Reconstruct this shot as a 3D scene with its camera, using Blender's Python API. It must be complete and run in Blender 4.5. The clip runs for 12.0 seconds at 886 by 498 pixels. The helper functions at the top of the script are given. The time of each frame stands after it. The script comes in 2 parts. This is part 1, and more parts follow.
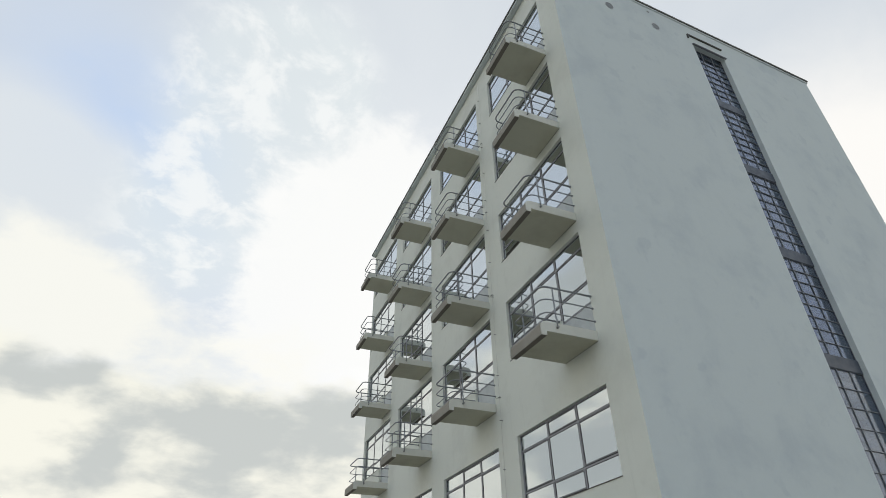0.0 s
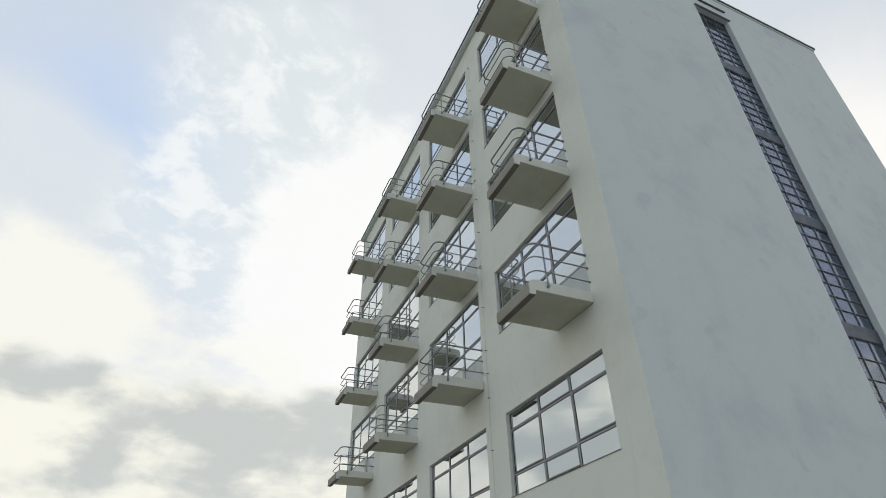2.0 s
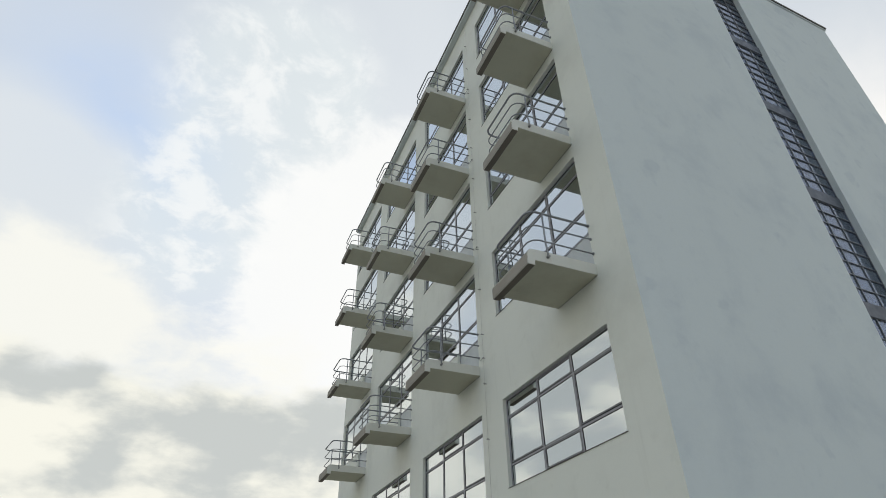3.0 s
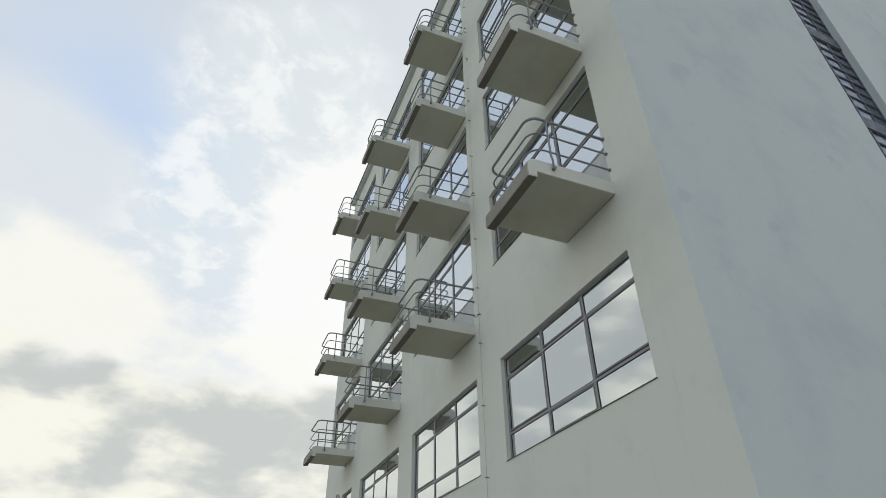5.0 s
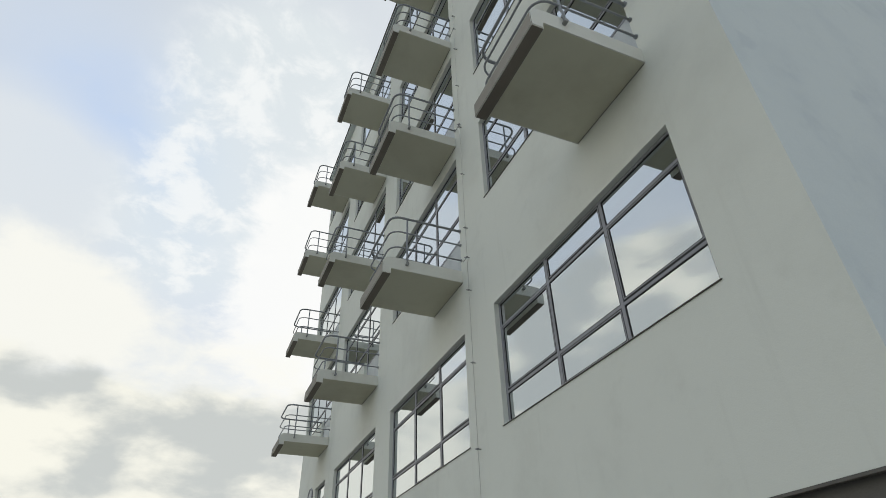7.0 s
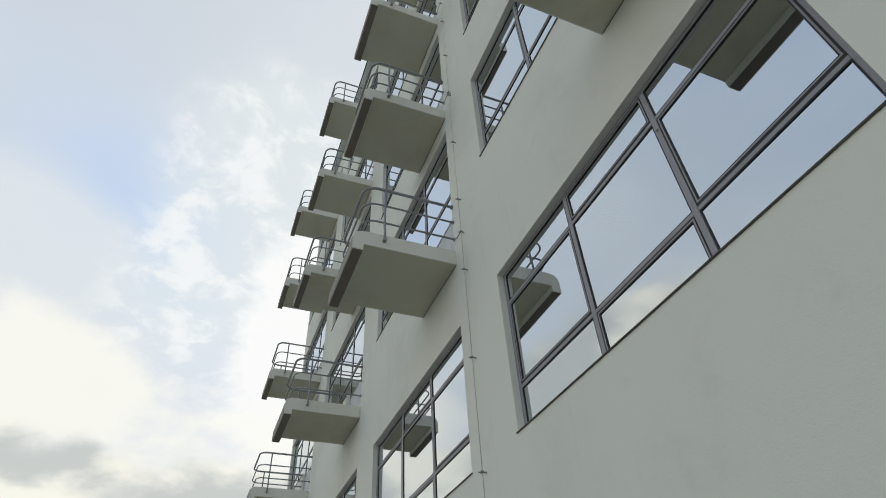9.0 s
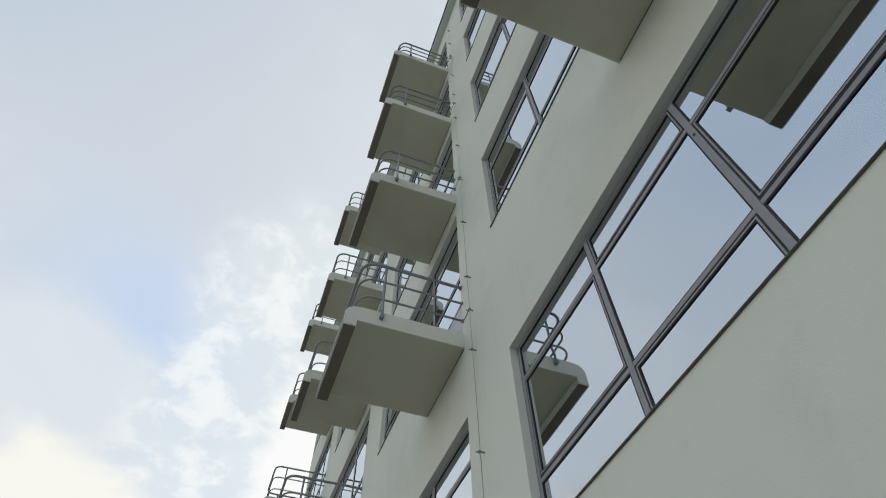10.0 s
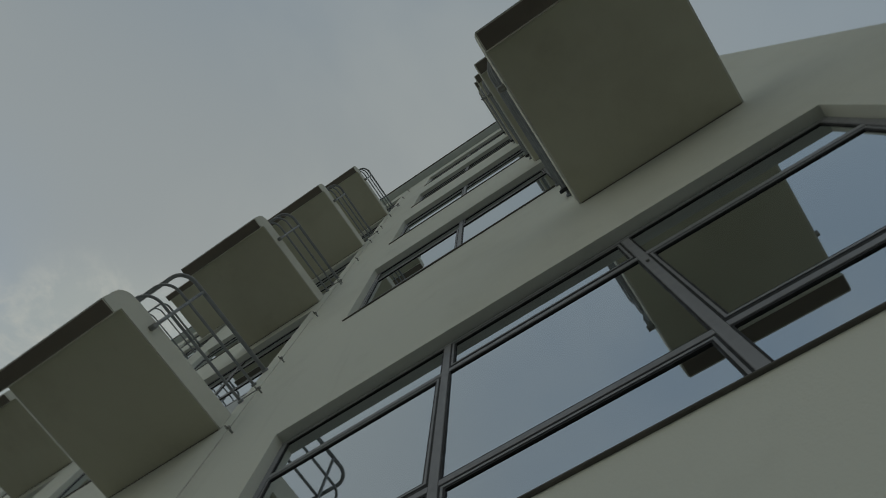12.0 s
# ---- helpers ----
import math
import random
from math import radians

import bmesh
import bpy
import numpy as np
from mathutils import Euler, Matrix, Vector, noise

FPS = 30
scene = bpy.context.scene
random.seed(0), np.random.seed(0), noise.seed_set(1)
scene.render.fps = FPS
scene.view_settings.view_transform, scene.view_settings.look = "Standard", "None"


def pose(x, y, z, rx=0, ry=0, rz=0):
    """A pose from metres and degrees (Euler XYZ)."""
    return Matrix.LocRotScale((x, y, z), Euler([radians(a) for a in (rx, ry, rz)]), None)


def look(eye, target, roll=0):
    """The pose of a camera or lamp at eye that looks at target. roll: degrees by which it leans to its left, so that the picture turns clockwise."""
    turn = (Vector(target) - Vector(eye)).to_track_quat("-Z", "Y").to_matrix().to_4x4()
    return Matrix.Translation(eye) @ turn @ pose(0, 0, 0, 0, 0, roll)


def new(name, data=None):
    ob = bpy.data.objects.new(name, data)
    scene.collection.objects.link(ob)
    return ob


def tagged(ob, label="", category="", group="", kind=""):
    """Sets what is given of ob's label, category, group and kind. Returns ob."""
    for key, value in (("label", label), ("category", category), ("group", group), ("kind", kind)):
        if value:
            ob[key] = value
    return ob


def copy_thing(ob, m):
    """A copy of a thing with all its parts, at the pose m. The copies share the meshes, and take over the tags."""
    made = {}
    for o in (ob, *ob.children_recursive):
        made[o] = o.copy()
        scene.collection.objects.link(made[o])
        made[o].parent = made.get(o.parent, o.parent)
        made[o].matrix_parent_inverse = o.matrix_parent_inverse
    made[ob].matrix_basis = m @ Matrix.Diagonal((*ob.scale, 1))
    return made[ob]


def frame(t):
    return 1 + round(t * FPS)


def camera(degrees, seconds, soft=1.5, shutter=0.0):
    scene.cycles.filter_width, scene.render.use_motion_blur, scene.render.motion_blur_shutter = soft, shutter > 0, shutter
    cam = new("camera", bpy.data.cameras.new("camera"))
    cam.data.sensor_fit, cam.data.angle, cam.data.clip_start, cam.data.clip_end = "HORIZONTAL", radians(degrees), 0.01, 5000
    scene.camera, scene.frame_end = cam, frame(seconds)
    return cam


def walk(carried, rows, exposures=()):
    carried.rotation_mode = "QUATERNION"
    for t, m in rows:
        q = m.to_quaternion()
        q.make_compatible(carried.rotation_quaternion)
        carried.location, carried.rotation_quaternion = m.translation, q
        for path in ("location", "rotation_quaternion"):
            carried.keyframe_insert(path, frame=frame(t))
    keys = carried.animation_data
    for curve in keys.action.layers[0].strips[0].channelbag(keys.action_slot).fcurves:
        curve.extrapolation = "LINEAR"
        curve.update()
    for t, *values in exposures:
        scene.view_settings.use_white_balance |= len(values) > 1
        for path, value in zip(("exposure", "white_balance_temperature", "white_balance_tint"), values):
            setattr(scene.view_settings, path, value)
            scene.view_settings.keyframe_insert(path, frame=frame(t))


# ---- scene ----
cam = camera(74.90, 12.0, soft=0.75, shutter=0.2)
PATH = [
    (0, pose(-7.595, -8.326, 1.576, 124.955, 0.767, -22.677)),
    (0.5, pose(-7.387, -8.084, 1.538, 124.929, 0.845, -22.763)),
    (1, pose(-7.149, -7.799, 1.508, 124.940, 0.924, -22.745)),
    (1.5, pose(-6.880, -7.422, 1.502, 125.006, 0.930, -22.726)),
    (2, pose(-6.606, -7.015, 1.511, 125.039, 0.933, -22.726)),
    (2.5, pose(-6.327, -6.563, 1.514, 125.117, 0.858, -22.763)),
    (3, pose(-6.030, -6.089, 1.501, 125.281, 0.779, -22.747)),
    (5, pose(-4.777, -4.102, 1.646, 124.971, 0.455, -22.099)),
    (5.5, pose(-4.545, -3.595, 1.663, 124.907, 0.871, -22.241)),
    (6, pose(-4.233, -3.032, 1.694, 125.120, 0.627, -22.424)),
    (6.5, pose(-3.989, -2.437, 1.802, 124.956, 1.435, -22.539)),
    (7, pose(-3.714, -1.885, 1.795, 125.374, 1.375, -22.750)),
    (9, pose(-2.604, 0.307, 2.077, 131.398, 2.565, -21.625)),
    (9.5, pose(-2.300, 0.805, 2.127, 137.722, 2.258, -20.637)),
    (10, pose(-1.973, 1.317, 2.239, 144.764, 0.690, -20.252)),
    (10.5, pose(-1.663, 1.773, 2.370, 151.156, -2.438, -21.302)),
    (11, pose(-1.381, 2.082, 2.559, 155.807, -4.425, -27.361)),
    (11.5, pose(-1.111, 2.304, 2.776, 161.072, -4.542, -40.723)),
    (12, pose(-1.053, 2.480, 2.767, 165.913, -2.977, -56.135)),
]
FADE = [(0.0, 0.0, 6500, 10), (11.5, 0.0, 6500, 10), (11.6, -0.12, 6510, 9.5), (11.7, -0.33, 6560, 8), (11.8, -0.57, 6620, 6.5), (11.9, -0.84, 6690, 5), (12.0, -1.12, 6760, 3.5)]
walk(cam, PATH, FADE)

# ---------------------------------------------------------------- sizes of the house
BAY = 4.868            # from studio to studio along the facade
STOREY = 3.30
LENGTH = 19.57
WIDTH = 12.95
SKEW = 0.034           # the gable stands two degrees off square
Z_BASE = 2.648         # underside of the white wall
Z_ROOF = 21.23
WALL = 0.38
WIN_N, WIN_F = 0.917, 4.735        # near and far jamb of the first studio window
TOP_LOW, SILL_LOW = 6.131, 4.290   # windows of the lowest row
TOP_UP, SILL_UP = 10.066, 8.222     # windows of the first balcony row
MULL = (2.175, 3.410)
SLAB_LOW, SLAB_TOP = 7.096, 7.324
BAL_N, BAL_F = 0.888, 2.222
BAL_D, LIP_D = 1.300, 1.450
STRIP_L, STRIP_R, STRIP_TOP = 6.28, 7.82, 19.92

# ---------------------------------------------------------------- sky and sun
SUN_DIR = Vector((0.36, 0.80, 0.48)).normalized()     # behind the house, veiled by cloud
SUN_EL = math.asin(SUN_DIR.z)
SUN_AZ = math.atan2(SUN_DIR.x, SUN_DIR.y)


class Graph:
    """A short way to write node trees."""

    def __init__(self, tree):
        self.tree = tree
        tree.nodes.clear()

    def node(self, kind, props=None, **inputs):
        n = self.tree.nodes.new(kind)
        for k, v in (props or {}).items():
            setattr(n, k, v)
        for k, v in inputs.items():
            self.put(n, k.replace("_", " "), v)
        return n

    def put(self, n, key, v):
        sock = n.inputs[int(key[1:])] if key[0] == "i" and key[1:].isdigit() else n.inputs[key]
        if isinstance(v, bpy.types.NodeSocket):
            self.tree.links.new(v, sock)
        else:
            sock.default_value = v

    def math(self, op, a, b=0.0, c=0.0, clamp=False):
        return self.node("ShaderNodeMath", {"operation": op, "use_clamp": clamp}, i0=a, i1=b, i2=c).outputs[0]

    def vmath(self, op, a, b=(0, 0, 0)):
        n = self.node("ShaderNodeVectorMath", {"operation": op}, i0=a, i1=b)
        return n.outputs["Value"] if op in ("DOT_PRODUCT", "LENGTH") else n.outputs[0]

    def noise(self, vec, scale, detail=4.0, rough=0.5, distortion=0.0):
        n = self.node("ShaderNodeTexNoise", None, Vector=vec, Scale=scale, Detail=detail, Roughness=rough, Distortion=distortion)
        return n.outputs["Fac"]

    def smooth(self, v, a, b, lo=0.0, hi=1.0):
        n = self.node("ShaderNodeMapRange", {"interpolation_type": "SMOOTHSTEP"}, i0=v, i1=a, i2=b, i3=lo, i4=hi)
        return n.outputs[0]

    def mix(self, fac, a, b, blend="MIX"):
        n = self.node("ShaderNodeMix", {"data_type": "RGBA", "blend_type": blend}, i0=fac, i6=a, i7=b)
        return n.outputs[2]


def rgb(r, g, b):
    return (r, g, b, 1.0)


def make_world():
    world = bpy.data.worlds.new("sky")
    world.use_nodes = True
    scene.world = world
    g = Graph(world.node_tree)
    way = g.node("ShaderNodeTexCoord").outputs["Generated"]
    sky = g.node("ShaderNodeTexSky", {"sky_type": "NISHITA", "sun_disc": False, "sun_elevation": SUN_EL, "sun_rotation": SUN_AZ,
                                      "air_density": 1.0, "dust_density": 1.5, "ozone_density": 1.5}).outputs[0]
    blue = g.mix(1.0, sky, rgb(0.11, 0.11, 0.11), "MULTIPLY")
    sep = g.node("ShaderNodeSeparateXYZ", None, Vector=way)
    z = sep.outputs["Z"]
    # the cloud sheet: the view ray carried up to a level plane
    lift = g.math("ADD", g.math("MAXIMUM", z, 0.0), 0.22)
    flat = g.node("ShaderNodeCombineXYZ", None, X=g.math("DIVIDE", sep.outputs["X"], lift),
                  Y=g.math("DIVIDE", sep.outputs["Y"], lift), Z=0.0).outputs[0]
    def lobe(d, power):
        v = Vector(d).normalized()
        return g.math("POWER", g.math("MAXIMUM", g.vmath("DOT_PRODUCT", way, tuple(v)), 0.0), power)

    def lobes(*rows):
        """Several soft regions of the sky added up: (direction, tightness, weight)."""
        total = None
        for d, power, weight in rows:
            v = g.math("MULTIPLY", lobe(d, power), weight)
            total = v if total is None else g.math("ADD", total, v)
        return total

    def part_of(v, k):
        return g.math("MULTIPLY", v, k, clamp=True)

    def wander(v, noise, k):
        """Lets a soft region fray along a noise."""
        return g.math("MULTIPLY", v, g.math("ADD", 1.0 - k, g.math("MULTIPLY", noise, 2.0 * k)))

    big = g.noise(g.vmath("ADD", flat, (3.1, 0.4, 0.0)), 1.7, 5.0, 0.55, 0.4)
    fine = g.noise(g.vmath("ADD", flat, (0.7, 5.2, 0.0)), 5.2, 8.0, 0.60, 0.3)
    puff = g.noise(g.vmath("ADD", flat, (1.9, 7.7, 0.0)), 11.0, 9.0, 0.62, 0.25)
    back = g.smooth(g.vmath("DOT_PRODUCT", way, (0.50, 0.85, 0.0)), 0.25, -0.75)
    open_sky = g.math("ADD", lobe((-0.58, -0.10, 0.80), 12.0), lobe((0.18, -0.60, 0.78), 10.0), clamp=True)
    # thin high veil, bluer on the side away from the sun
    veil = g.mix(0.80, blue, rgb(0.755, 0.805, 0.84))
    veil = g.mix(part_of(back, 0.70), veil, rgb(0.46, 0.60, 0.79))
    veil = g.mix(part_of(open_sky, 0.80), veil, rgb(0.35, 0.47, 0.65))
    veil = g.mix(part_of(lobe((-0.45, 0.10, 0.89), 14.0), 0.16), veil, rgb(0.47, 0.60, 0.80))
    # faint broad streaks in the veil
    veil = g.mix(g.smooth(big, 0.40, 0.68, 0.0, 0.28), veil, rgb(0.84, 0.875, 0.885))
    # pale blue opening low on the sunward side, lilac towards its upper end
    gap = wander(lobes(((-0.230, 0.728, 0.643), 110.0, 0.85), ((-0.120, 0.768, 0.625), 150.0, 0.85), ((-0.33, 0.655, 0.68), 60.0, 0.36), ((-0.02, 0.868, 0.495), 200.0, 0.35)), fine, 0.75)
    high = g.mix(part_of(gap, 0.68), veil, rgb(0.545, 0.665, 0.865))
    # the grey-white bank left of the opening
    bank = wander(lobes(((-0.36, 0.735, 0.575), 130.0, 0.9), ((-0.24, 0.80, 0.55), 160.0, 0.9)), fine, 0.5)
    high = g.mix(g.smooth(bank, 0.22, 0.85, 0.0, 0.85), high, rgb(0.745, 0.79, 0.82))
    # small white puffs strewn over it
    field = lobes(((-0.02, 0.658, 0.753), 110.0, 0.9), ((-0.070, 0.824, 0.561), 120.0, 1.0), ((0.04, 0.73, 0.68), 90.0, 0.8), ((0.052, 0.626, 0.778), 260.0, 0.5))
    strewn = g.math("MULTIPLY", g.smooth(puff, 0.44, 0.64), g.smooth(field, 0.15, 0.8), clamp=True)
    haze = g.mix(g.smooth(field, 0.1, 0.9, 0.0, 0.5), high, rgb(0.80, 0.865, 0.865))
    high = g.mix(part_of(strewn, 0.72), haze, rgb(0.95, 0.965, 0.955))
    # the bright sheet in front of the veiled sun, frayed at its rim
    sheet = lobes(((0.200, 0.790, 0.575), 42.0, 1.0), ((0.10, 0.90, 0.42), 70.0, 0.60), ((0.30, 0.70, 0.65), 40.0, 0.35))
    rag = g.math("ADD", g.math("MULTIPLY", g.math("SUBTRACT", fine, 0.5), 0.9), g.math("MULTIPLY", g.math("SUBTRACT", puff, 0.5), 0.6))
    high = g.mix(g.smooth(g.math("ADD", sheet, rag), 0.46, 0.82, 0.0, 0.92), high, rgb(0.975, 0.98, 0.965))
    # warm light on the low cloud
    warm = lobes(((-0.285, 0.862, 0.425), 150.0, 1.0), ((-0.17, 0.895, 0.415), 160.0, 0.75), ((-0.70, 0.62, 0.34), 30.0, 0.8), ((0.0, 0.93, 0.375), 160.0, 0.55), ((0.15, 0.92, 0.365), 160.0, 0.45))
    high = g.mix(g.smooth(g.math("ADD", warm, rag), 0.30, 0.95, 0.0, 0.85), high, rgb(0.975, 0.965, 0.885))
    # white towards the sun behind the house
    side = lobes(((0.82, 0.36, 0.44), 20.0, 1.15), ((0.50, 0.78, 0.38), 10.0, 0.5))
    high = g.mix(g.smooth(g.math("ADD", side, g.math("MULTIPLY", g.math("SUBTRACT", fine, 0.5), 0.35)), 0.25, 0.95), high, rgb(0.985, 0.97, 0.935))
    # low grey cloud with lit rims
    lump = g.node("ShaderNodeMapping", None, Vector=way, Scale=(2.3, 2.3, 5.0)).outputs[0]
    edge = g.noise(lump, 2.4, 8.0, 0.55, 0.15)
    body = g.noise(g.vmath("ADD", lump, (4.0, 1.0, 2.0)), 3.1, 9.0, 0.52, 0.1)
    heap = lobes(((-0.24, 0.912, 0.325), 900.0, 0.20), ((-0.17, 0.925, 0.345), 1600.0, 0.14), ((-0.105, 0.95, 0.285), 500.0, 0.17),
                 ((0.03, 0.963, 0.262), 420.0, 0.20), ((0.12, 0.95, 0.285), 600.0, 0.18), ((0.215, 0.93, 0.300), 700.0, 0.18),
                 ((-0.07, 0.968, 0.232), 900.0, -0.12), ((-0.215, 0.943, 0.275), 700.0, -0.07), ((0.16, 0.962, 0.222), 900.0, -0.08), ((-0.58, 0.66, 0.47), 40.0, 0.10), ((-0.54, 0.78, 0.32), 160.0, 0.15))
    thick = g.math("ADD", body, heap)
    dark = g.smooth(thick, 0.43, 0.68)
    lowcol = g.mix(dark, rgb(0.945, 0.935, 0.835), rgb(0.585, 0.615, 0.60))
    west = lobes(((-0.85, 0.42, 0.32), 8.0, 0.20), ((-0.58, 0.66, 0.47), 40.0, 0.12))
    depth = g.math("SUBTRACT", g.math("ADD", z, g.math("MULTIPLY", g.math("SUBTRACT", edge, 0.5), 0.22)), g.math("ADD", west, g.math("MULTIPLY", heap, 0.12)))
    near = g.smooth(depth, 0.375, 0.310)
    col = g.mix(near, high, lowcol)
    g.node("ShaderNodeOutputWorld", None, Surface=g.node("ShaderNodeBackground", None, Color=col, Strength=1.0).outputs[0])


make_world()
sun = new("sun", bpy.data.lights.new("sun", "SUN"))
sun.data.energy, sun.data.angle, sun.data.color = 0.7, radians(15), (1.0, 0.93, 0.82)
sun.matrix_world = look(SUN_DIR * 60, (0, 0, 0))

# ---------------------------------------------------------------- materials


def material(name, rough=0.6, metal=0.0):
    m = bpy.data.materials.new(name)
    m.use_nodes = True
    g = Graph(m.node_tree)
    b = g.node("ShaderNodeBsdfPrincipled", None, Roughness=rough, Metallic=metal)
    out = g.node("ShaderNodeOutputMaterial", None, Surface=b.outputs[0])
    return m, g, b, out


def place(g):
    return g.node("ShaderNodeNewGeometry").outputs["Position"]


def plaster(name, base, stain, streak=0.35, bump=0.25, spot=0.74):
    """Painted render: fine grain, soft clouds of dirt, faint runs of water."""
    m, g, b, out = material(name, 0.85)
    p = place(g)
    cloud = g.noise(p, 0.55, 6.0, 0.62, 0.2)
    patch = g.noise(p, 2.3, 6.0, 0.6)
    runs = g.noise(g.node("ShaderNodeMapping", None, Vector=p, Scale=(5.0, 5.0, 0.35)).outputs[0], 1.0, 4.0, 0.6)
    grain = g.noise(p, 90.0, 3.0, 0.6)
    c = g.mix(g.smooth(cloud, 0.45, 0.72, 0.0, 0.55), base, stain)
    c = g.mix(g.smooth(patch, 0.56, 0.78, 0.0, 0.4), c, stain)
    c = g.mix(g.smooth(runs, 0.56, 0.80, 0.0, streak), c, stain)
    spots = g.noise(p, 1.35, 4.0, 0.5, 0.25)
    c = g.mix(g.smooth(spots, spot, spot + 0.08, 0.0, 0.4), c, stain)
    g.put(b, "Base Color", c)
    h = g.math("ADD", g.math("MULTIPLY", grain, 0.4), g.math("MULTIPLY", g.noise(p, 7.0, 5.0, 0.6), 1.0))
    g.put(b, "Normal", g.node("ShaderNodeBump", None, Height=h, Strength=bump, Distance=0.012).outputs[0])
    return m


def coated(name, base, worn, rough=0.45, metal=0.0, scale=9.0, bump=0.06):
    """Painted or bare metal with slight dirt."""
    m, g, b, out = material(name, rough, metal)
    p = place(g)
    n = g.noise(p, scale, 6.0, 0.6)
    c = g.mix(g.smooth(n, 0.45, 0.72, 0.0, 0.7), base, worn)
    g.put(b, "Base Color", c)
    g.put(b, "Roughness", g.smooth(g.noise(p, scale * 3, 3.0), 0.3, 0.7, rough - 0.08, rough + 0.12))
    g.put(b, "Normal", g.node("ShaderNodeBump", None, Height=g.noise(p, 140.0, 2.0), Strength=bump, Distance=0.004).outputs[0])
    return m


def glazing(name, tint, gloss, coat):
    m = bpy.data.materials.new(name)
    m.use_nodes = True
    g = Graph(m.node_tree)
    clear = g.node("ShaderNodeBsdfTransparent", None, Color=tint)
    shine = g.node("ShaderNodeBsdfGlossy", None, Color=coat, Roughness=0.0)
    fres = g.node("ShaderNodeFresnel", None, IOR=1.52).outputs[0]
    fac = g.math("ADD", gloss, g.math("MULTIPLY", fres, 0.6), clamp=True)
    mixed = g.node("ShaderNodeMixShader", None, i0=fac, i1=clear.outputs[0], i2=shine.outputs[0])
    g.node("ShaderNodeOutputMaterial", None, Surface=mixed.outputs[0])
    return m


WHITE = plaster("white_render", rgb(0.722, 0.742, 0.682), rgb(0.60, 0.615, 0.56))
# the gable's bluish skylight is put into its render colour
GABLE = plaster("gable_render_sky_tint", rgb(0.645, 0.698, 0.695), rgb(0.505, 0.560, 0.590), 0.10, 0.35, 0.64)
CONCRETE = plaster("balcony_paint", rgb(0.70, 0.70, 0.64), rgb(0.55, 0.55, 0.49), 0.3, 0.15)
SOFFIT = plaster("balcony_soffit", rgb(0.605, 0.595, 0.475), rgb(0.46, 0.44, 0.335), 0.0, 0.15)
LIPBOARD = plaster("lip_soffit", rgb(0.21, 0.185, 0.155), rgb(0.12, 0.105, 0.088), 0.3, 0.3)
PLINTH = plaster("dark_plinth", rgb(0.13, 0.125, 0.115), rgb(0.08, 0.08, 0.075), 0.3, 0.5)
STEEL = coated("frame_paint", rgb(0.275, 0.28, 0.305), rgb(0.225, 0.23, 0.25), 0.42)
STAIRSTEEL = coated("stair_frame_paint", rgb(0.20, 0.213, 0.235), rgb(0.16, 0.17, 0.188), 0.42)
GASKET = coated("gasket", rgb(0.012, 0.012, 0.014), rgb(0.02, 0.02, 0.022), 0.6)
RAIL = coated("rail_paint", rgb(0.255, 0.268, 0.285), rgb(0.185, 0.195, 0.21), 0.40, 0.0)
BRACKET = coated("bracket", rgb(0.27, 0.275, 0.27), rgb(0.20, 0.19, 0.17), 0.5, 0.1)
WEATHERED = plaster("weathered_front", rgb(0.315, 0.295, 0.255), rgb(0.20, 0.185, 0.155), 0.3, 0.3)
VENT = coated("vent_recess_shade", rgb(0.25, 0.26, 0.26), rgb(0.16, 0.165, 0.165), 0.6, 0.2)
PANEL = coated("panel_paint", rgb(0.50, 0.53, 0.54), rgb(0.42, 0.45, 0.46), 0.5, 0.0, 3.0)
FASCIA = coated("roof_edge", rgb(0.10, 0.095, 0.085), rgb(0.16, 0.15, 0.13), 0.5, 0.2, 4.0)
SPANDREL = coated("spandrel_paint", rgb(0.062, 0.076, 0.105), rgb(0.048, 0.06, 0.083), 0.4, 0.0, 2.0)
CABLE = coated("conductor", rgb(0.60, 0.60, 0.57), rgb(0.45, 0.45, 0.42), 0.55, 0.0)
INSIDE = plaster("room_paint", rgb(0.62, 0.62, 0.60), rgb(0.55, 0.55, 0.53), 0.0, 0.05)
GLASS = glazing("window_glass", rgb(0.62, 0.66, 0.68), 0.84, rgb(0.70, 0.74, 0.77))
STAIRGLASS = glazing("stair_glass", rgb(0.66, 0.70, 0.77), 0.06, rgb(0.9, 0.93, 1.0))


def ground_material():
    m, g, b, out = material("gravel", 0.95)
    p = place(g)
    a = g.noise(p, 0.35, 6.0, 0.6)
    f = g.noise(p, 22.0, 6.0, 0.7)
    c = g.mix(f, rgb(0.17, 0.165, 0.148), rgb(0.27, 0.262, 0.236))
    c = g.mix(g.smooth(a, 0.60, 0.68), c, rgb(0.10, 0.12, 0.055))
    g.put(b, "Base Color", c)
    g.put(b, "Normal", g.node("ShaderNodeBump", None, Height=f, Strength=0.5, Distance=0.03).outputs[0])
    return m


GROUND = ground_material()

# ---------------------------------------------------------------- mesh helpers


def box(bm, x0, x1, y0, y1, z0, z1):
    v = [bm.verts.new((x, y, z)) for x in (x0, x1) for y in (y0, y1) for z in (z0, z1)]
    for f in ((0, 1, 3, 2), (4, 6, 7, 5), (0, 4, 5, 1), (2, 3, 7, 6), (0, 2, 6, 4), (1, 5, 7, 3)):
        bm.faces.new([v[i] for i in f])
    return v


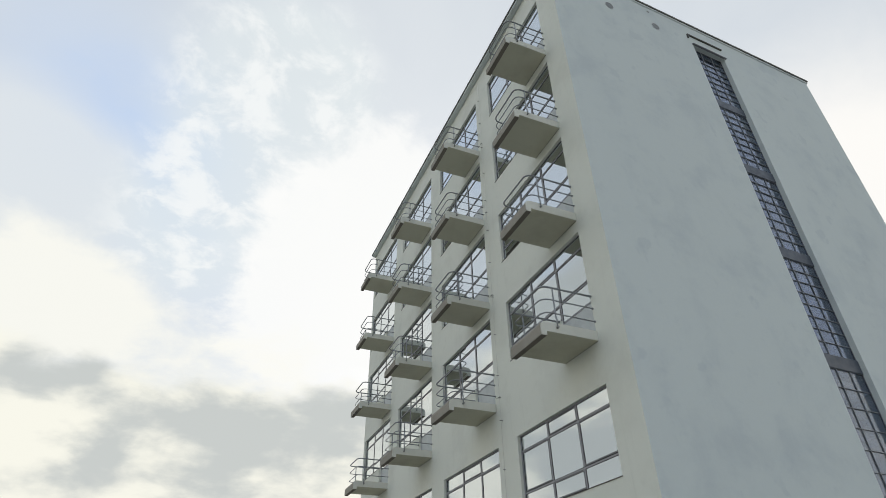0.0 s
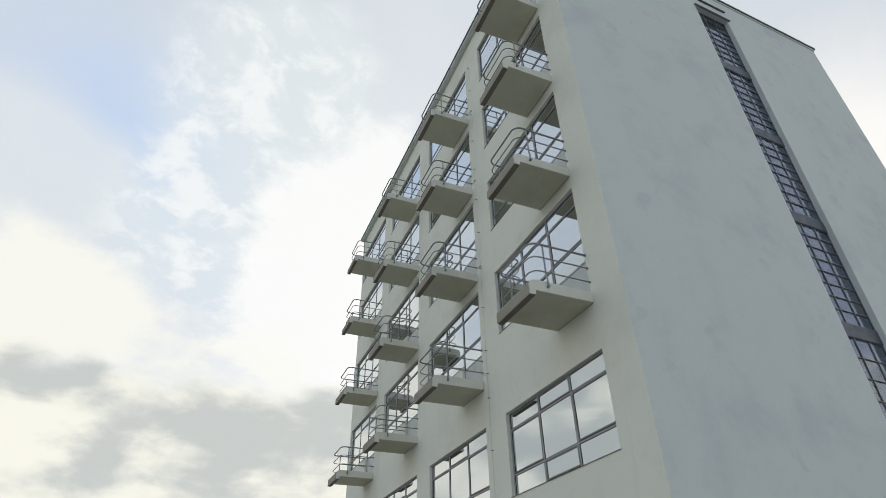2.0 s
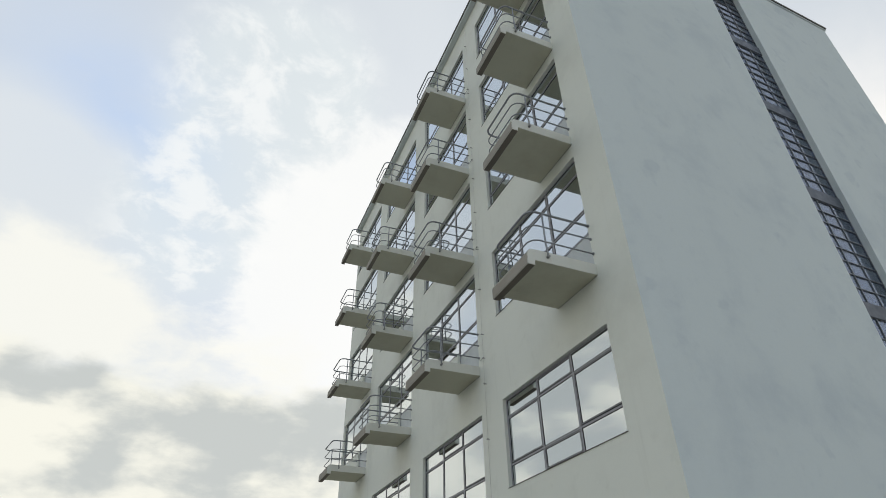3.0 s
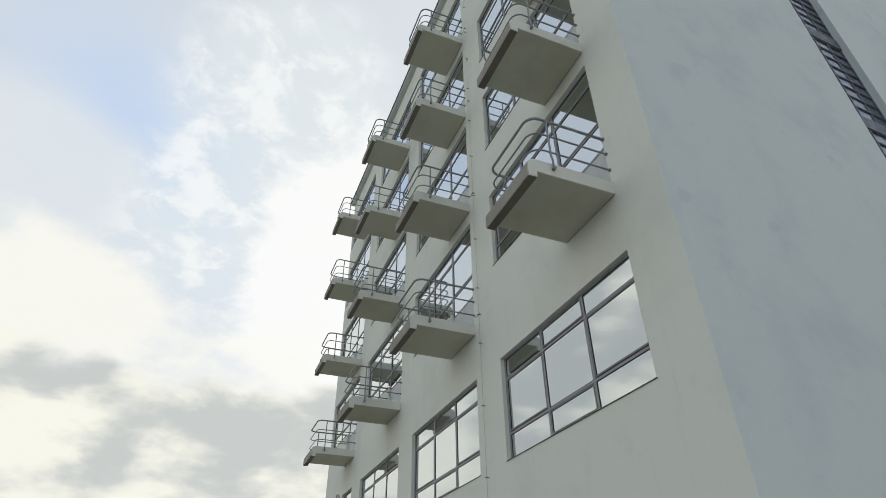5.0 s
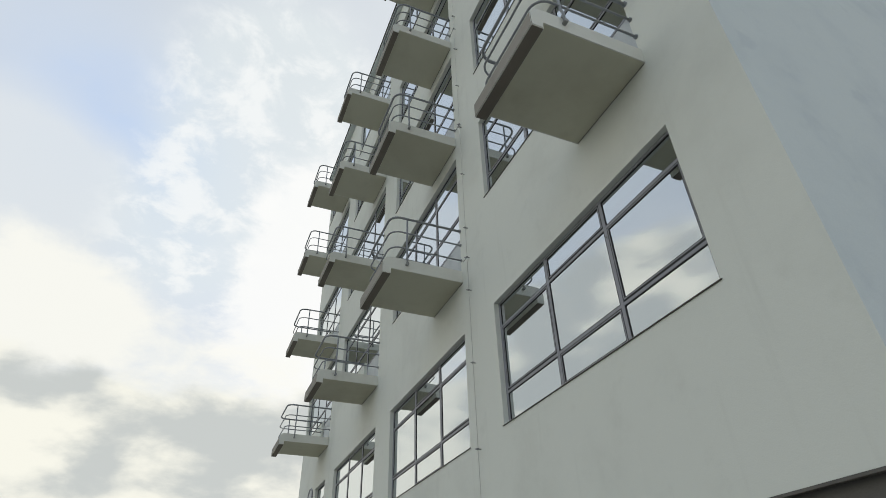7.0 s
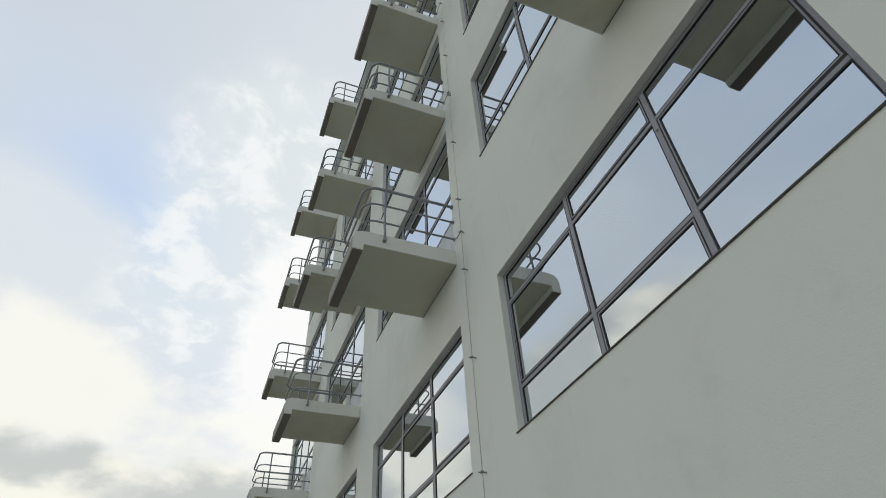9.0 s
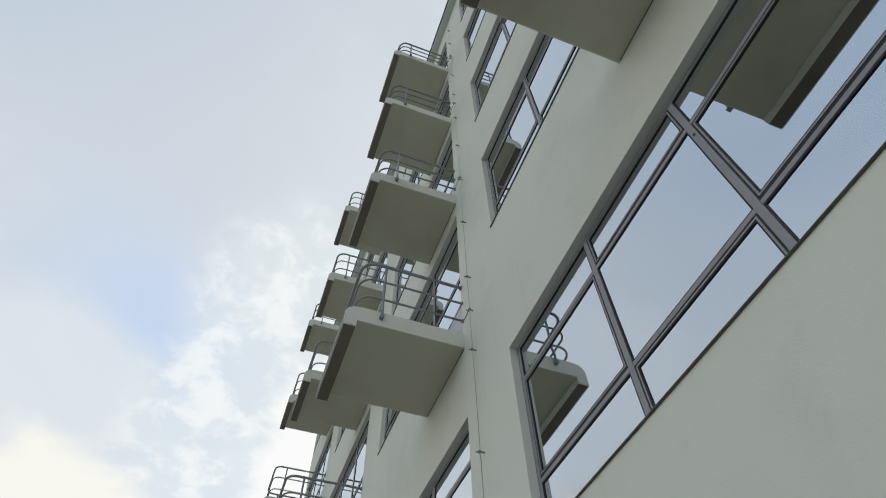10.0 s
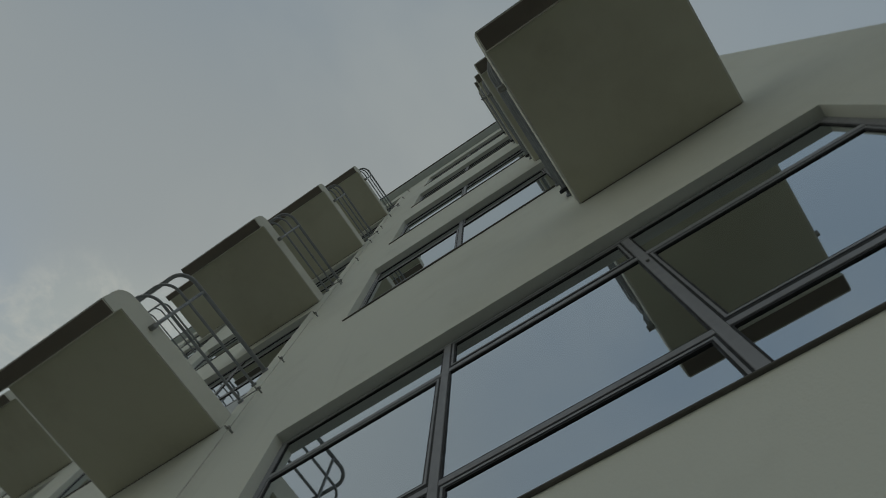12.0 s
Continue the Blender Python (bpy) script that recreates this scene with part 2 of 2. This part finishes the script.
def rounded(bm, x0, x1, y0, y1, z0, z1, r=0.006):
    """A box with small bevelled edges."""
    t = bmesh.new()
    box(t, x0, x1, y0, y1, z0, z1)
    bmesh.ops.recalc_face_normals(t, faces=t.faces)
    bmesh.ops.bevel(t, geom=t.edges[:], offset=r, segments=1, affect="EDGES")
    me = bpy.data.meshes.new("tmp")
    t.to_mesh(me)
    bm.from_mesh(me)
    bpy.data.meshes.remove(me)
    t.free()


def tube(bm, pts, r, sides=10):
    """A round bar along a list of points, its ends closed."""
    pts = [Vector(p) for p in pts]
    rings, up = [], None
    for i, p in enumerate(pts):
        d = (pts[min(i + 1, len(pts) - 1)] - pts[max(i - 1, 0)]).normalized()
        if up is None:
            up = Vector((0, 0, 1)) if abs(d.z) < 0.9 else Vector((1, 0, 0))
        a = d.cross(up).normalized()
        up = a.cross(d).normalized()
        rings.append([bm.verts.new(p + r * (math.cos(k) * a + math.sin(k) * up)) for k in (2 * math.pi * j / sides for j in range(sides))])
    for q, s in zip(rings, rings[1:]):
        for j in range(sides):
            f = bm.faces.new((q[j], q[(j + 1) % sides], s[(j + 1) % sides], s[j]))
            f.smooth = True
    bm.faces.new(rings[0][::-1])
    bm.faces.new(rings[-1])


def outline_prism(bm, pts, z0, z1):
    lo = [bm.verts.new((x, y, z0)) for x, y in pts]
    hi = [bm.verts.new((x, y, z1)) for x, y in pts]
    bm.faces.new(lo[::-1])
    bm.faces.new(hi)
    n = len(pts)
    for i in range(n):
        bm.faces.new((lo[i], lo[(i + 1) % n], hi[(i + 1) % n], hi[i]))


def link(name, bm, mat, parent=None, label=""):
    bmesh.ops.recalc_face_normals(bm, faces=bm.faces)
    me = bpy.data.meshes.new(name)
    bm.to_mesh(me)
    bm.free()
    me.materials.append(mat)
    ob = new(name, me)
    if parent:
        ob.parent = parent
    if label:
        ob["label"] = label
    return ob


def part(name, bm, mat, parent, label=""):
    return link(name, bm, mat, parent, label)


def one(fn, *args):
    bm = bmesh.new()
    fn(bm, *args)
    return bm


def cells(a_cuts, b_cuts, hollow):
    """Solid cells of a wall face that is cut by openings."""
    out = set()
    for i in range(len(a_cuts) - 1):
        for j in range(len(b_cuts) - 1):
            a, b = (a_cuts[i] + a_cuts[i + 1]) / 2, (b_cuts[j] + b_cuts[j + 1]) / 2
            if not any(h[0] < a < h[1] and h[2] < b < h[3] for h in hollow):
                out.add((i, j))
    return out


def pierced(bm, a0, a1, b0, b1, depth, hollow, to_xyz):
    """A wall with thickness whose openings go through. to_xyz(a, b, d) places it."""
    ac = sorted({a0, a1, *[h[k] for h in hollow for k in (0, 1)]})
    bc = sorted({b0, b1, *[h[k] for h in hollow for k in (2, 3)]})
    solid = cells(ac, bc, hollow)
    made = {}

    def vert(i, j, d):
        if (i, j, d) not in made:
            made[(i, j, d)] = bm.verts.new(to_xyz(ac[i], bc[j], d * depth))
        return made[(i, j, d)]

    for i, j in solid:
        for d in (0, 1):
            bm.faces.new([vert(i, j, d), vert(i + 1, j, d), vert(i + 1, j + 1, d), vert(i, j + 1, d)])
        for di, dj, p, q in ((-1, 0, (i, j), (i, j + 1)), (1, 0, (i + 1, j), (i + 1, j + 1)), (0, -1, (i, j), (i + 1, j)), (0, 1, (i, j + 1), (i + 1, j + 1))):
            if (i + di, j + dj) not in solid:
                bm.faces.new([vert(*p, 0), vert(*q, 0), vert(*q, 1), vert(*p, 1)])


# ---------------------------------------------------------------- the house: walls, roof, floors
studio_holes = []
for col in range(4):
    dy = col * BAY
    studio_holes.append((WIN_N + dy, (WIN_F if col < 3 else MULL[0]) + dy, SILL_LOW, TOP_LOW))
    for row in range(4):
        dz = row * STOREY
        studio_holes.append((WIN_N + dy, WIN_F + dy, SILL_UP + dz, TOP_UP + dz))
        studio_holes.append((WIN_N + dy, MULL[0] + dy, SLAB_TOP + 0.03 + dz, TOP_UP + dz))
STRIP_FOOT = Z_BASE + 0.6
Z_WALL = Z_ROOF - 0.16

wall = tagged(link("wall_studios", one(pierced, 0.0, LENGTH, Z_BASE, Z_WALL, WALL, studio_holes, lambda a, b, d: (d, a + (d if a < 0.5 else 0.0), b)), WHITE),
              "smooth off-white rendered facade with studio windows and balconies", "wall", kind="structure")
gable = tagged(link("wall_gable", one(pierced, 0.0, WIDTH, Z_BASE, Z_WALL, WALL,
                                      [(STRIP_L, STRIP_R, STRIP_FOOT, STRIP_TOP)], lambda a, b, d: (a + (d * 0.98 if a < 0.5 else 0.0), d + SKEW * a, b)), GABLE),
               "rendered gable wall tinted blue-grey for skylight, with tall stair window slot", "wall", kind="structure")
tagged(link("wall_far_gable", one(box, WALL, WIDTH, LENGTH - WALL, LENGTH, Z_BASE, Z_WALL), WHITE),
       "off-white rendered end wall of the house", "wall", kind="structure")
rear = tagged(link("wall_rear", one(box, WIDTH - WALL, WIDTH - 0.003, SKEW * WIDTH + WALL, LENGTH - WALL, Z_BASE, Z_WALL), WHITE),
              "off-white rendered rear wall of the house", "wall", kind="structure")
plinth = tagged(link("wall_plinth", one(outline_prism, [(0.07, 0.07), (WIDTH - 0.07, 0.07 + SKEW * WIDTH), (WIDTH - 0.07, LENGTH - 0.07), (0.07, LENGTH - 0.07)], -0.3, Z_BASE), PLINTH),
                "dark grey rough rendered base under the white walls", "plinth", kind="structure")


def skewed(bm):
    """Turns what was built square on the gable into the gable's own line."""
    for v in bm.verts:
        v.co.y += SKEW * v.co.x
    return bm


tagged(link("trim_drip_front", one(rounded, -0.012, 0.03, 0.02, LENGTH, Z_BASE - 0.028, Z_BASE - 0.003, 0.004), FASCIA),
       "thin dark metal drip edge along the wall foot", "trim", kind="structure")
tagged(link("trim_drip_gable", skewed(one(rounded, -0.012, WIDTH, -0.012, 0.018, Z_BASE - 0.028, Z_BASE - 0.003, 0.004)), FASCIA),
       "thin dark metal drip edge along the gable foot", "trim", kind="structure")

roof = tagged(new("roof"), "flat roof with thin dark metal edge", "roof", kind="structure")
RO, RG = 0.20, 0.03     # how far the roof edge stands out over facade and gable


def roof_outline(grow):
    return [(-RO - grow, -RG - grow), (WIDTH + 0.06 + grow, SKEW * WIDTH - RG - grow), (WIDTH + 0.06 + grow, LENGTH + 0.08 + grow), (-RO - grow, LENGTH + 0.08 + grow)]


part("roof_slab", one(outline_prism, roof_outline(0.0), Z_WALL, Z_ROOF - 0.07), GABLE, roof)
part("fascia", one(outline_prism, roof_outline(0.035), Z_ROOF - 0.068, Z_ROOF), FASCIA, roof, "dark metal roof edge")

for k in range(5):
    z = SLAB_LOW + k * STOREY - 0.02
    tagged(link("floor_%d" % (k + 1), one(box, WALL + 0.01, WIDTH - WALL - 0.01, 0.90, LENGTH - WALL - 0.01, z, z + 0.22), INSIDE),
           "plain pale storey floor inside the house", "floor", kind="structure")
tagged(link("floor_ground", one(box, WALL + 0.01, WIDTH - WALL - 0.01, 0.90, LENGTH - WALL - 0.01, Z_BASE + 0.01, Z_BASE + 0.22), INSIDE),
       "plain pale storey floor inside the house", "floor", kind="structure")
tagged(link("wall_corridor", one(box, 5.55, 5.70, 0.90, LENGTH - WALL - 0.02, Z_BASE + 0.23, Z_WALL - 0.02), INSIDE),
       "plain pale inner corridor wall", "wall", kind="structure")
for col in range(1, 4):
    y = col * BAY + 0.30
    tagged(link("wall_party_%d" % col, one(box, WALL + 0.02, 5.54, y - 0.07, y + 0.07, Z_BASE + 0.23, Z_WALL - 0.02), INSIDE),
           "plain pale wall between two studios", "wall", kind="structure")

tagged(link("ground", one(box, -2500, 2500, -2500, 2500, -0.6, 0.0), GROUND), "flat pale gravel ground with thin grass patches", "ground", kind="structure")

# ---------------------------------------------------------------- studio windows
FACE = 0.075     # the steel frame's outer face, set back from the wall
BAR = 0.050
RUNG = 0.036


def gasket(parent, y0, y1, z0, z1, s, foot):
    """A dark line round a light; gives back what it leaves open."""
    bm = bmesh.new()
    for a0, a1, b0, b1 in ((y0, y1, z0, z0 + foot), (y0, y1, z1 - s, z1), (y0, y0 + s, z0 + foot, z1 - s), (y1 - s, y1, z0 + foot, z1 - s)):
        box(bm, FACE + 0.004, FACE + 0.026, a0, a1, b0, b1)
    part("gasket", bm, GASKET, parent)
    return y0 + s, y1 - s, z0 + foot, z1 - s


def pane_part(parent, y0, y1, z0, z1, opening, label=""):
    """One light: its dark gasket line, wider round an opening one, and its sheet of glass."""
    s = 0.010
    if opening:
        # a narrow sash with a dark gap all round, widest at its foot
        y0, y1, z0, z1 = gasket(parent, y0, y1, z0, z1, 0.012, 0.026)
        sash = bmesh.new()
        w = 0.012
        for a0, a1, b0, b1 in ((y0, y1, z0, z0 + w), (y0, y1, z1 - w, z1), (y0, y0 + w, z0 + w, z1 - w), (y1 - w, y1, z0 + w, z1 - w)):
            box(sash, FACE + 0.001, FACE + 0.03, a0, a1, b0, b1)
        part("sash", sash, STEEL, parent, "narrow grey opening sash")
        y0, y1, z0, z1 = y0 + w, y1 - w, z0 + w, z1 - w
    gasket(parent, y0, y1, z0, z1, s, s)
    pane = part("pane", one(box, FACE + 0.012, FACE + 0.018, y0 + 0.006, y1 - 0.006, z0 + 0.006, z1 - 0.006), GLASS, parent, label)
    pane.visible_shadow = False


def window(name, top, sill, door_foot=None, lights=3):
    """A three-light steel window about its own jamb; the near light may run down as a balcony door."""
    root = new(name)
    h, q = BAR / 2, RUNG / 2
    cols = [(WIN_N, MULL[0]), (MULL[0], MULL[1]), (MULL[1], WIN_F)][:lights]
    end = cols[-1][1]
    bars = MULL[:lights - 1]
    t1, t2 = top - 0.40, sill + 0.445
    x0, x1 = FACE, FACE + 0.06
    low = sill if door_foot is None else door_foot
    bm = bmesh.new()
    rounded(bm, x0, x1, WIN_N, end, top - 0.036, top, 0.004)
    rounded(bm, x0, x1, end - 0.05, end, sill, top - 0.038, 0.004)
    rounded(bm, x0, x1, WIN_N, WIN_N + 0.05, low, top - 0.038, 0.004)
    rounded(bm, x0, x1, MULL[0] + h if door_foot else WIN_N + 0.052, end - 0.052, sill, sill + 0.026, 0.004)
    part("window_frame", bm, STEEL, root, "grey painted steel frame")
    for k, y in enumerate(bars):
        foot = low if (k == 0 and door_foot) else sill
        part("mullion", one(rounded, x0, x1, y - h, y + h, foot + (0.052 if foot < sill else 0.027), top - 0.038, 0.002), STEEL, root)
    for y0, y1 in cols:
        a, b = y0 + (0.052 if y0 == WIN_N else h + 0.001), y1 - (0.052 if y1 == end else h + 0.001)
        for t in (t1, t2):
            part("transom", one(rounded, x0, x1, a, b, t - q, t + q, 0.002), STEEL, root)
        pane_part(root, a, b, t1 + q, top - 0.038, y0 == MULL[0])
        pane_part(root, a, b, t2 + q, t1 - q, y0 != MULL[0])
        if y0 == WIN_N and door_foot:
            t3 = sill - 0.09
            part("transom", one(rounded, x0, x1, a, b, t3 - q, t3 + q, 0.002), STEEL, root)
            pane_part(root, a, b, t3 + q, t2 - q, False)
            door = part("door_panel", one(rounded, x0 + 0.004, x1 - 0.01, a + 0.002, b - 0.002, low + 0.05, t3 - q - 0.002, 0.006), PANEL, root, "pale grey sheet metal panel")
            part("threshold", one(rounded, x0, x1, a, b, low, low + 0.048, 0.004), STEEL, root)
            bm = bmesh.new()
            tube(bm, [(x0, b - 0.10, low + 0.30), (x0 - 0.05, b - 0.10, low + 0.30), (x0 - 0.06, b - 0.20, low + 0.27)], 0.012, 8)
            part("handle", bm, BRACKET, door, "dark metal lever")
            bm = bmesh.new()
            tube(bm, [(x0, MULL[0], low + 0.20), (-0.06, MULL[0], low + 0.21), (-0.15, MULL[0] - 0.04, low + 0.27)], 0.014, 8)
            tube(bm, [(-0.06, MULL[0] - 0.13, low + 0.19), (-0.06, MULL[0], low + 0.21), (-0.07, MULL[0] + 0.10, low + 0.16)], 0.016, 8)
            rounded(bm, -0.075, -0.03, MULL[0] - 0.03, MULL[0] + 0.03, low + 0.15, low + 0.24, 0.006)
            part("door_stay", bm, GASKET, root, "black iron door stay")
        else:
            pane_part(root, a, b, sill + 0.028, t2 - q, y0 == MULL[0])
    bm = bmesh.new()
    a = MULL[0] + h if door_foot else WIN_N - 0.02
    rounded(bm, -0.016, FACE, a, end + 0.02, sill - 0.012, sill - 0.001, 0.003)
    part("window_sill", bm, FASCIA, root, "thin dark metal sill")
    if door_foot is None and bars:
        bm = bmesh.new()
        tube(bm, [(x0 - 0.016, MULL[0], t1 - 0.12), (x0 - 0.004, MULL[0], t1 - 0.12)], 0.010, 8)
        part("bolt", bm, BRACKET, root)
    return root


low_window = tagged(window("window_1", TOP_LOW, SILL_LOW), "grey steel window with nine reflecting panes, closed", "window", "lower windows", "structure")
upper_window = tagged(window("window_2", TOP_UP, SILL_UP, SLAB_TOP + 0.032), "grey steel studio window with balcony door, closed", "window", "studio windows", "structure")
count = 2
for col in range(4):
    for row in range(-1, 4):
        if col == 0 and row < 1:
            continue
        if col == 3 and row < 0:
            continue
        src = low_window if row < 0 else upper_window
        count += 1
        ob = copy_thing(src, pose(0, col * BAY, max(row, 0) * STOREY))
        ob.name = "window_%d" % count

single = tagged(window("window_21", TOP_LOW, SILL_LOW, lights=1), "narrow grey steel window with three panes, closed", "window", "lower windows", "structure")
single.location = (0, 3 * BAY, 0)


def round_window(y, z, r):
    root = tagged(new("round_window"), "small round window with grey frame in the white wall", "window", kind="structure")
    root.location = (0, y, z)
    n = 28
    ring = [(-0.014, r * math.cos(2 * math.pi * k / n), r * math.sin(2 * math.pi * k / n)) for k in range(n + 1)]
    bm = bmesh.new()
    tube(bm, ring, 0.026, 8)
    part("window_frame", bm, STEEL, root)
    part("pane", one(tube, [(-0.012, 0, 0), (0.001, 0, 0)], r, n), PANEL, root, "grey pane")


round_window(17.45, 5.93, 0.34)

# ---------------------------------------------------------------- balconies
RAILS = ((0.872, 0.022), (0.558, 0.0145), (0.228, 0.0145))


def corner_arc(cx, cy, r, a0, a1, n=6):
    return [(cx + r * math.cos(radians(a0 + (a1 - a0) * k / n)), cy + r * math.sin(radians(a0 + (a1 - a0) * k / n))) for k in range(n + 1)]


def balcony():
    root = new("balcony")
    root.location = (0, BAL_N, SLAB_LOW)
    w, t = BAL_F - BAL_N, SLAB_TOP - SLAB_LOW
    r = 0.14
    # side profile: flat slab, a hanging lip and a rounded upper front edge
    arc = [(-LIP_D + r - r * math.sin(radians(a)), t - r + r * math.cos(radians(a))) for a in range(0, 91, 15)]
    profile = [(-0.002, 0.0), (-0.002, t)] + arc + [(-LIP_D, -0.10), (-BAL_D, -0.10), (-BAL_D, 0.0)]
    bm = bmesh.new()
    ends = [[bm.verts.new((x, y, z)) for x, z in profile] for y in (0.0, w)]
    bm.faces.new(ends[0])
    bm.faces.new(ends[1][::-1])
    for i in range(len(profile)):
        j = (i + 1) % len(profile)
        f = bm.faces.new((ends[0][i], ends[1][i], ends[1][j], ends[0][j]))
        f.smooth = 2 <= i < 1 + len(arc)
    bmesh.ops.recalc_face_normals(bm, faces=bm.faces)
    sides = [e for e in bm.edges if len({round(v.co.y, 4) for v in e.verts}) == 1 and all(v.co.x < -0.01 for v in e.verts)]
    bmesh.ops.bevel(bm, geom=sides, offset=0.008, segments=2, affect="EDGES")
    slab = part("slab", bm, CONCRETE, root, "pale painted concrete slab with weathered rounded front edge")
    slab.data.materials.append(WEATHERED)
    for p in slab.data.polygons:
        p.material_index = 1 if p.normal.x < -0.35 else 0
    part("soffit", one(rounded, -BAL_D + 0.004, -0.006, 0.014, w - 0.014, -0.005, 0.006, 0.003), SOFFIT, root, "weathered pale underside")
    # the lip's underside is darker and browner than the soffit
    part("lip_underside", one(rounded, -LIP_D + 0.012, -BAL_D - 0.004, 0.010, w - 0.010, -0.106, -0.096, 0.003), LIPBOARD, root, "dark brown underside of the front lip")
    # stained wall joint; its shadow line is added as a thin dark strip
    bm = bmesh.new()
    box(bm, -0.007, -0.001, 0.02, w - 0.02, -0.009, -0.0055)
    part("wall_joint", bm, LIPBOARD, root, "dark strip for the stained joint and its shadow line at the wall")
    # the rails, bent round the two front corners
    out, rr = -1.325, 0.18
    for k, (h, rad) in enumerate(RAILS):
        z = t + h
        bm = bmesh.new()
        pts = [(0.004, 0.0, z)] + [(x, y, z) for x, y in corner_arc(out + rr, rr, rr, 270, 180, 8)] + \
              [(x, y, z) for x, y in corner_arc(out + rr, w - rr, rr, 180, 90, 8)] + [(0.004, w, z)]
        tube(bm, pts, rad, 10)
        rail = part("handrail" if k == 0 else "rail", bm, RAIL, root, "thick painted steel handrail" if k == 0 else "")
        for y in (0.0, w):
            part("flange", one(tube, [(-0.022, y, z), (0.0, y, z)], rad + 0.014, 10), RAIL, rail)
    for y, s in ((0.0, -1), (w, 1)):
        bm = bmesh.new()
        px = -1.03
        tube(bm, [(px, y + s * 0.026, t - 0.13), (px, y + s * 0.026, t + 0.06), (px, y, t + 0.16), (px, y, t + 0.88)], 0.017, 10)
        post = part("post", bm, RAIL, root)
        part("bolt", one(tube, [(px, y, t - 0.11), (px, y + s * 0.06, t - 0.11)], 0.026, 10), BRACKET, post, "dark round bolt head")
    return root


first = tagged(balcony(), "small cantilevered concrete balcony with bent grey tube railing", "balcony", "studio balconies")
for col in range(4):
    for row in range(4):
        if col or row:
            copy_thing(first, pose(0, BAL_N + col * BAY, SLAB_LOW + row * STOREY))

# ---------------------------------------------------------------- lightning conductor
conductor = tagged(new("lightning_conductor"), "thin grey cable clipped down the white facade", "cable")
CY = 5.45
part("cable", one(tube, [(-0.045, CY, Z_BASE - 0.4), (-0.045, CY, Z_ROOF - 0.12)], 0.0045, 8), CABLE, conductor)


def clip(z, wide):
    bm = bmesh.new()
    tube(bm, [(0.004, CY, z), (-0.054, CY, z)], 0.009, 8)
    rounded(bm, -0.066, -0.036, CY - wide, CY + wide, z - 0.013, z + 0.013, 0.004)
    tube(bm, [(-0.05, CY + wide * 0.7, z), (-0.085, CY + wide * 0.7, z)], 0.007, 6)
    part("clip", bm, BRACKET, conductor)


for k in range(14):
    clip(2.88 + 1.295 * k, 0.015)
# at each storey a short strap ties the rail of the balcony to the cable
for row in range(4):
    z = 7.42 + row * STOREY
    clip(z, 0.024)
    part("strap", one(tube, [(-0.05, CY + 0.02, z), (-0.05, CY + 0.14, z - 0.01), (-0.03, BAL_N + BAY - 0.02, z + 0.09)], 0.006, 6), BRACKET, conductor)

# ---------------------------------------------------------------- gable: stair window, hood, vents
stair = tagged(new("window_stair"), "tall slot of grey steel stair windows with small panes", "window", kind="structure")
G0 = 0.15
sx = (STRIP_L, STRIP_R)
pw = (sx[1] - sx[0]) / 3
BANDS = (17.22, 14.17, 10.96, 7.66)
for k in range(5):
    head = STRIP_TOP if k == 0 else BANDS[k - 1] - 0.375
    foot = BANDS[k] if k < 4 else STRIP_FOOT
    n = 8
    ph = (head - foot) / n
    bm = bmesh.new()
    for i in range(4):
        x = sx[0] + i * pw
        w = 0.011
        rounded(bm, max(x - w, sx[0]), min(x + w, sx[1]), G0, G0 + 0.05, foot, head, 0.003)
    part("stair_frame", skewed(bm), STAIRSTEEL, stair)
    for j in range(n + 1):
        part("bar", skewed(one(rounded, sx[0] + 0.002, sx[1] - 0.002, G0 - 0.006, G0 + 0.044, max(foot, foot + j * ph - 0.009), min(head, foot + j * ph + 0.009), 0.003)), STAIRSTEEL, stair)
    for i in range(3):
        for j in range(n):
            pane = part("pane", skewed(one(box, sx[0] + i * pw + 0.012, sx[0] + (i + 1) * pw - 0.012, G0 + 0.02, G0 + 0.026, foot + j * ph + 0.012, foot + (j + 1) * ph - 0.012)), STAIRGLASS, stair)
            pane.visible_shadow = False
    if k < 4:
        part("spandrel", skewed(one(rounded, sx[0], sx[1], G0 - 0.02, G0 + 0.10, foot - 0.373, foot - 0.002, 0.005)), SPANDREL, stair, "dark blue-grey sheet metal band")

part("lintel", skewed(one(rounded, STRIP_L - 0.05, STRIP_R + 0.10, -0.07, 0.10, STRIP_TOP + 0.002, STRIP_TOP + 0.035, 0.004)), STEEL, stair, "grey sheet metal lintel edge")
hood = tagged(new("drip_hood"), "thin dark metal drip strip above the stair window", "trim", kind="structure")
part("hood_strip", skewed(one(rounded, 6.16, 7.86, -0.06, 0.002, 20.42, 20.46, 0.004)), FASCIA, hood)
part("hood_leg", skewed(one(rounded, 6.12, 6.158, -0.06, 0.002, 20.24, 20.46, 0.004)), FASCIA, hood)


def vent(x, z, r):
    root = tagged(new("wall_vent"), "small round vent in the gable, its recess shade a flat dark disc", "vent", "gable vents")
    root.location = (x, SKEW * x, z)
    root.rotation_euler = (0, 0, SKEW)
    bm = bmesh.new()
    # flat disc; its dark colour stands for the shade inside the hole
    tube(bm, [(0, -0.006, 0), (0, 0.002, 0)], r, 24)
    part("shade_disc", bm, VENT, root)
    ring = bmesh.new()
    pts = [(r * math.cos(a), -0.006, r * math.sin(a)) for a in (2 * math.pi * k / 24 for k in range(25))]
    tube(ring, pts, 0.010, 8)
    part("rim", ring, PANEL, root)


vent(2.45, 19.95, 0.17)
vent(4.52, 19.99, 0.17)
vent(4.38, 20.80, 0.06)
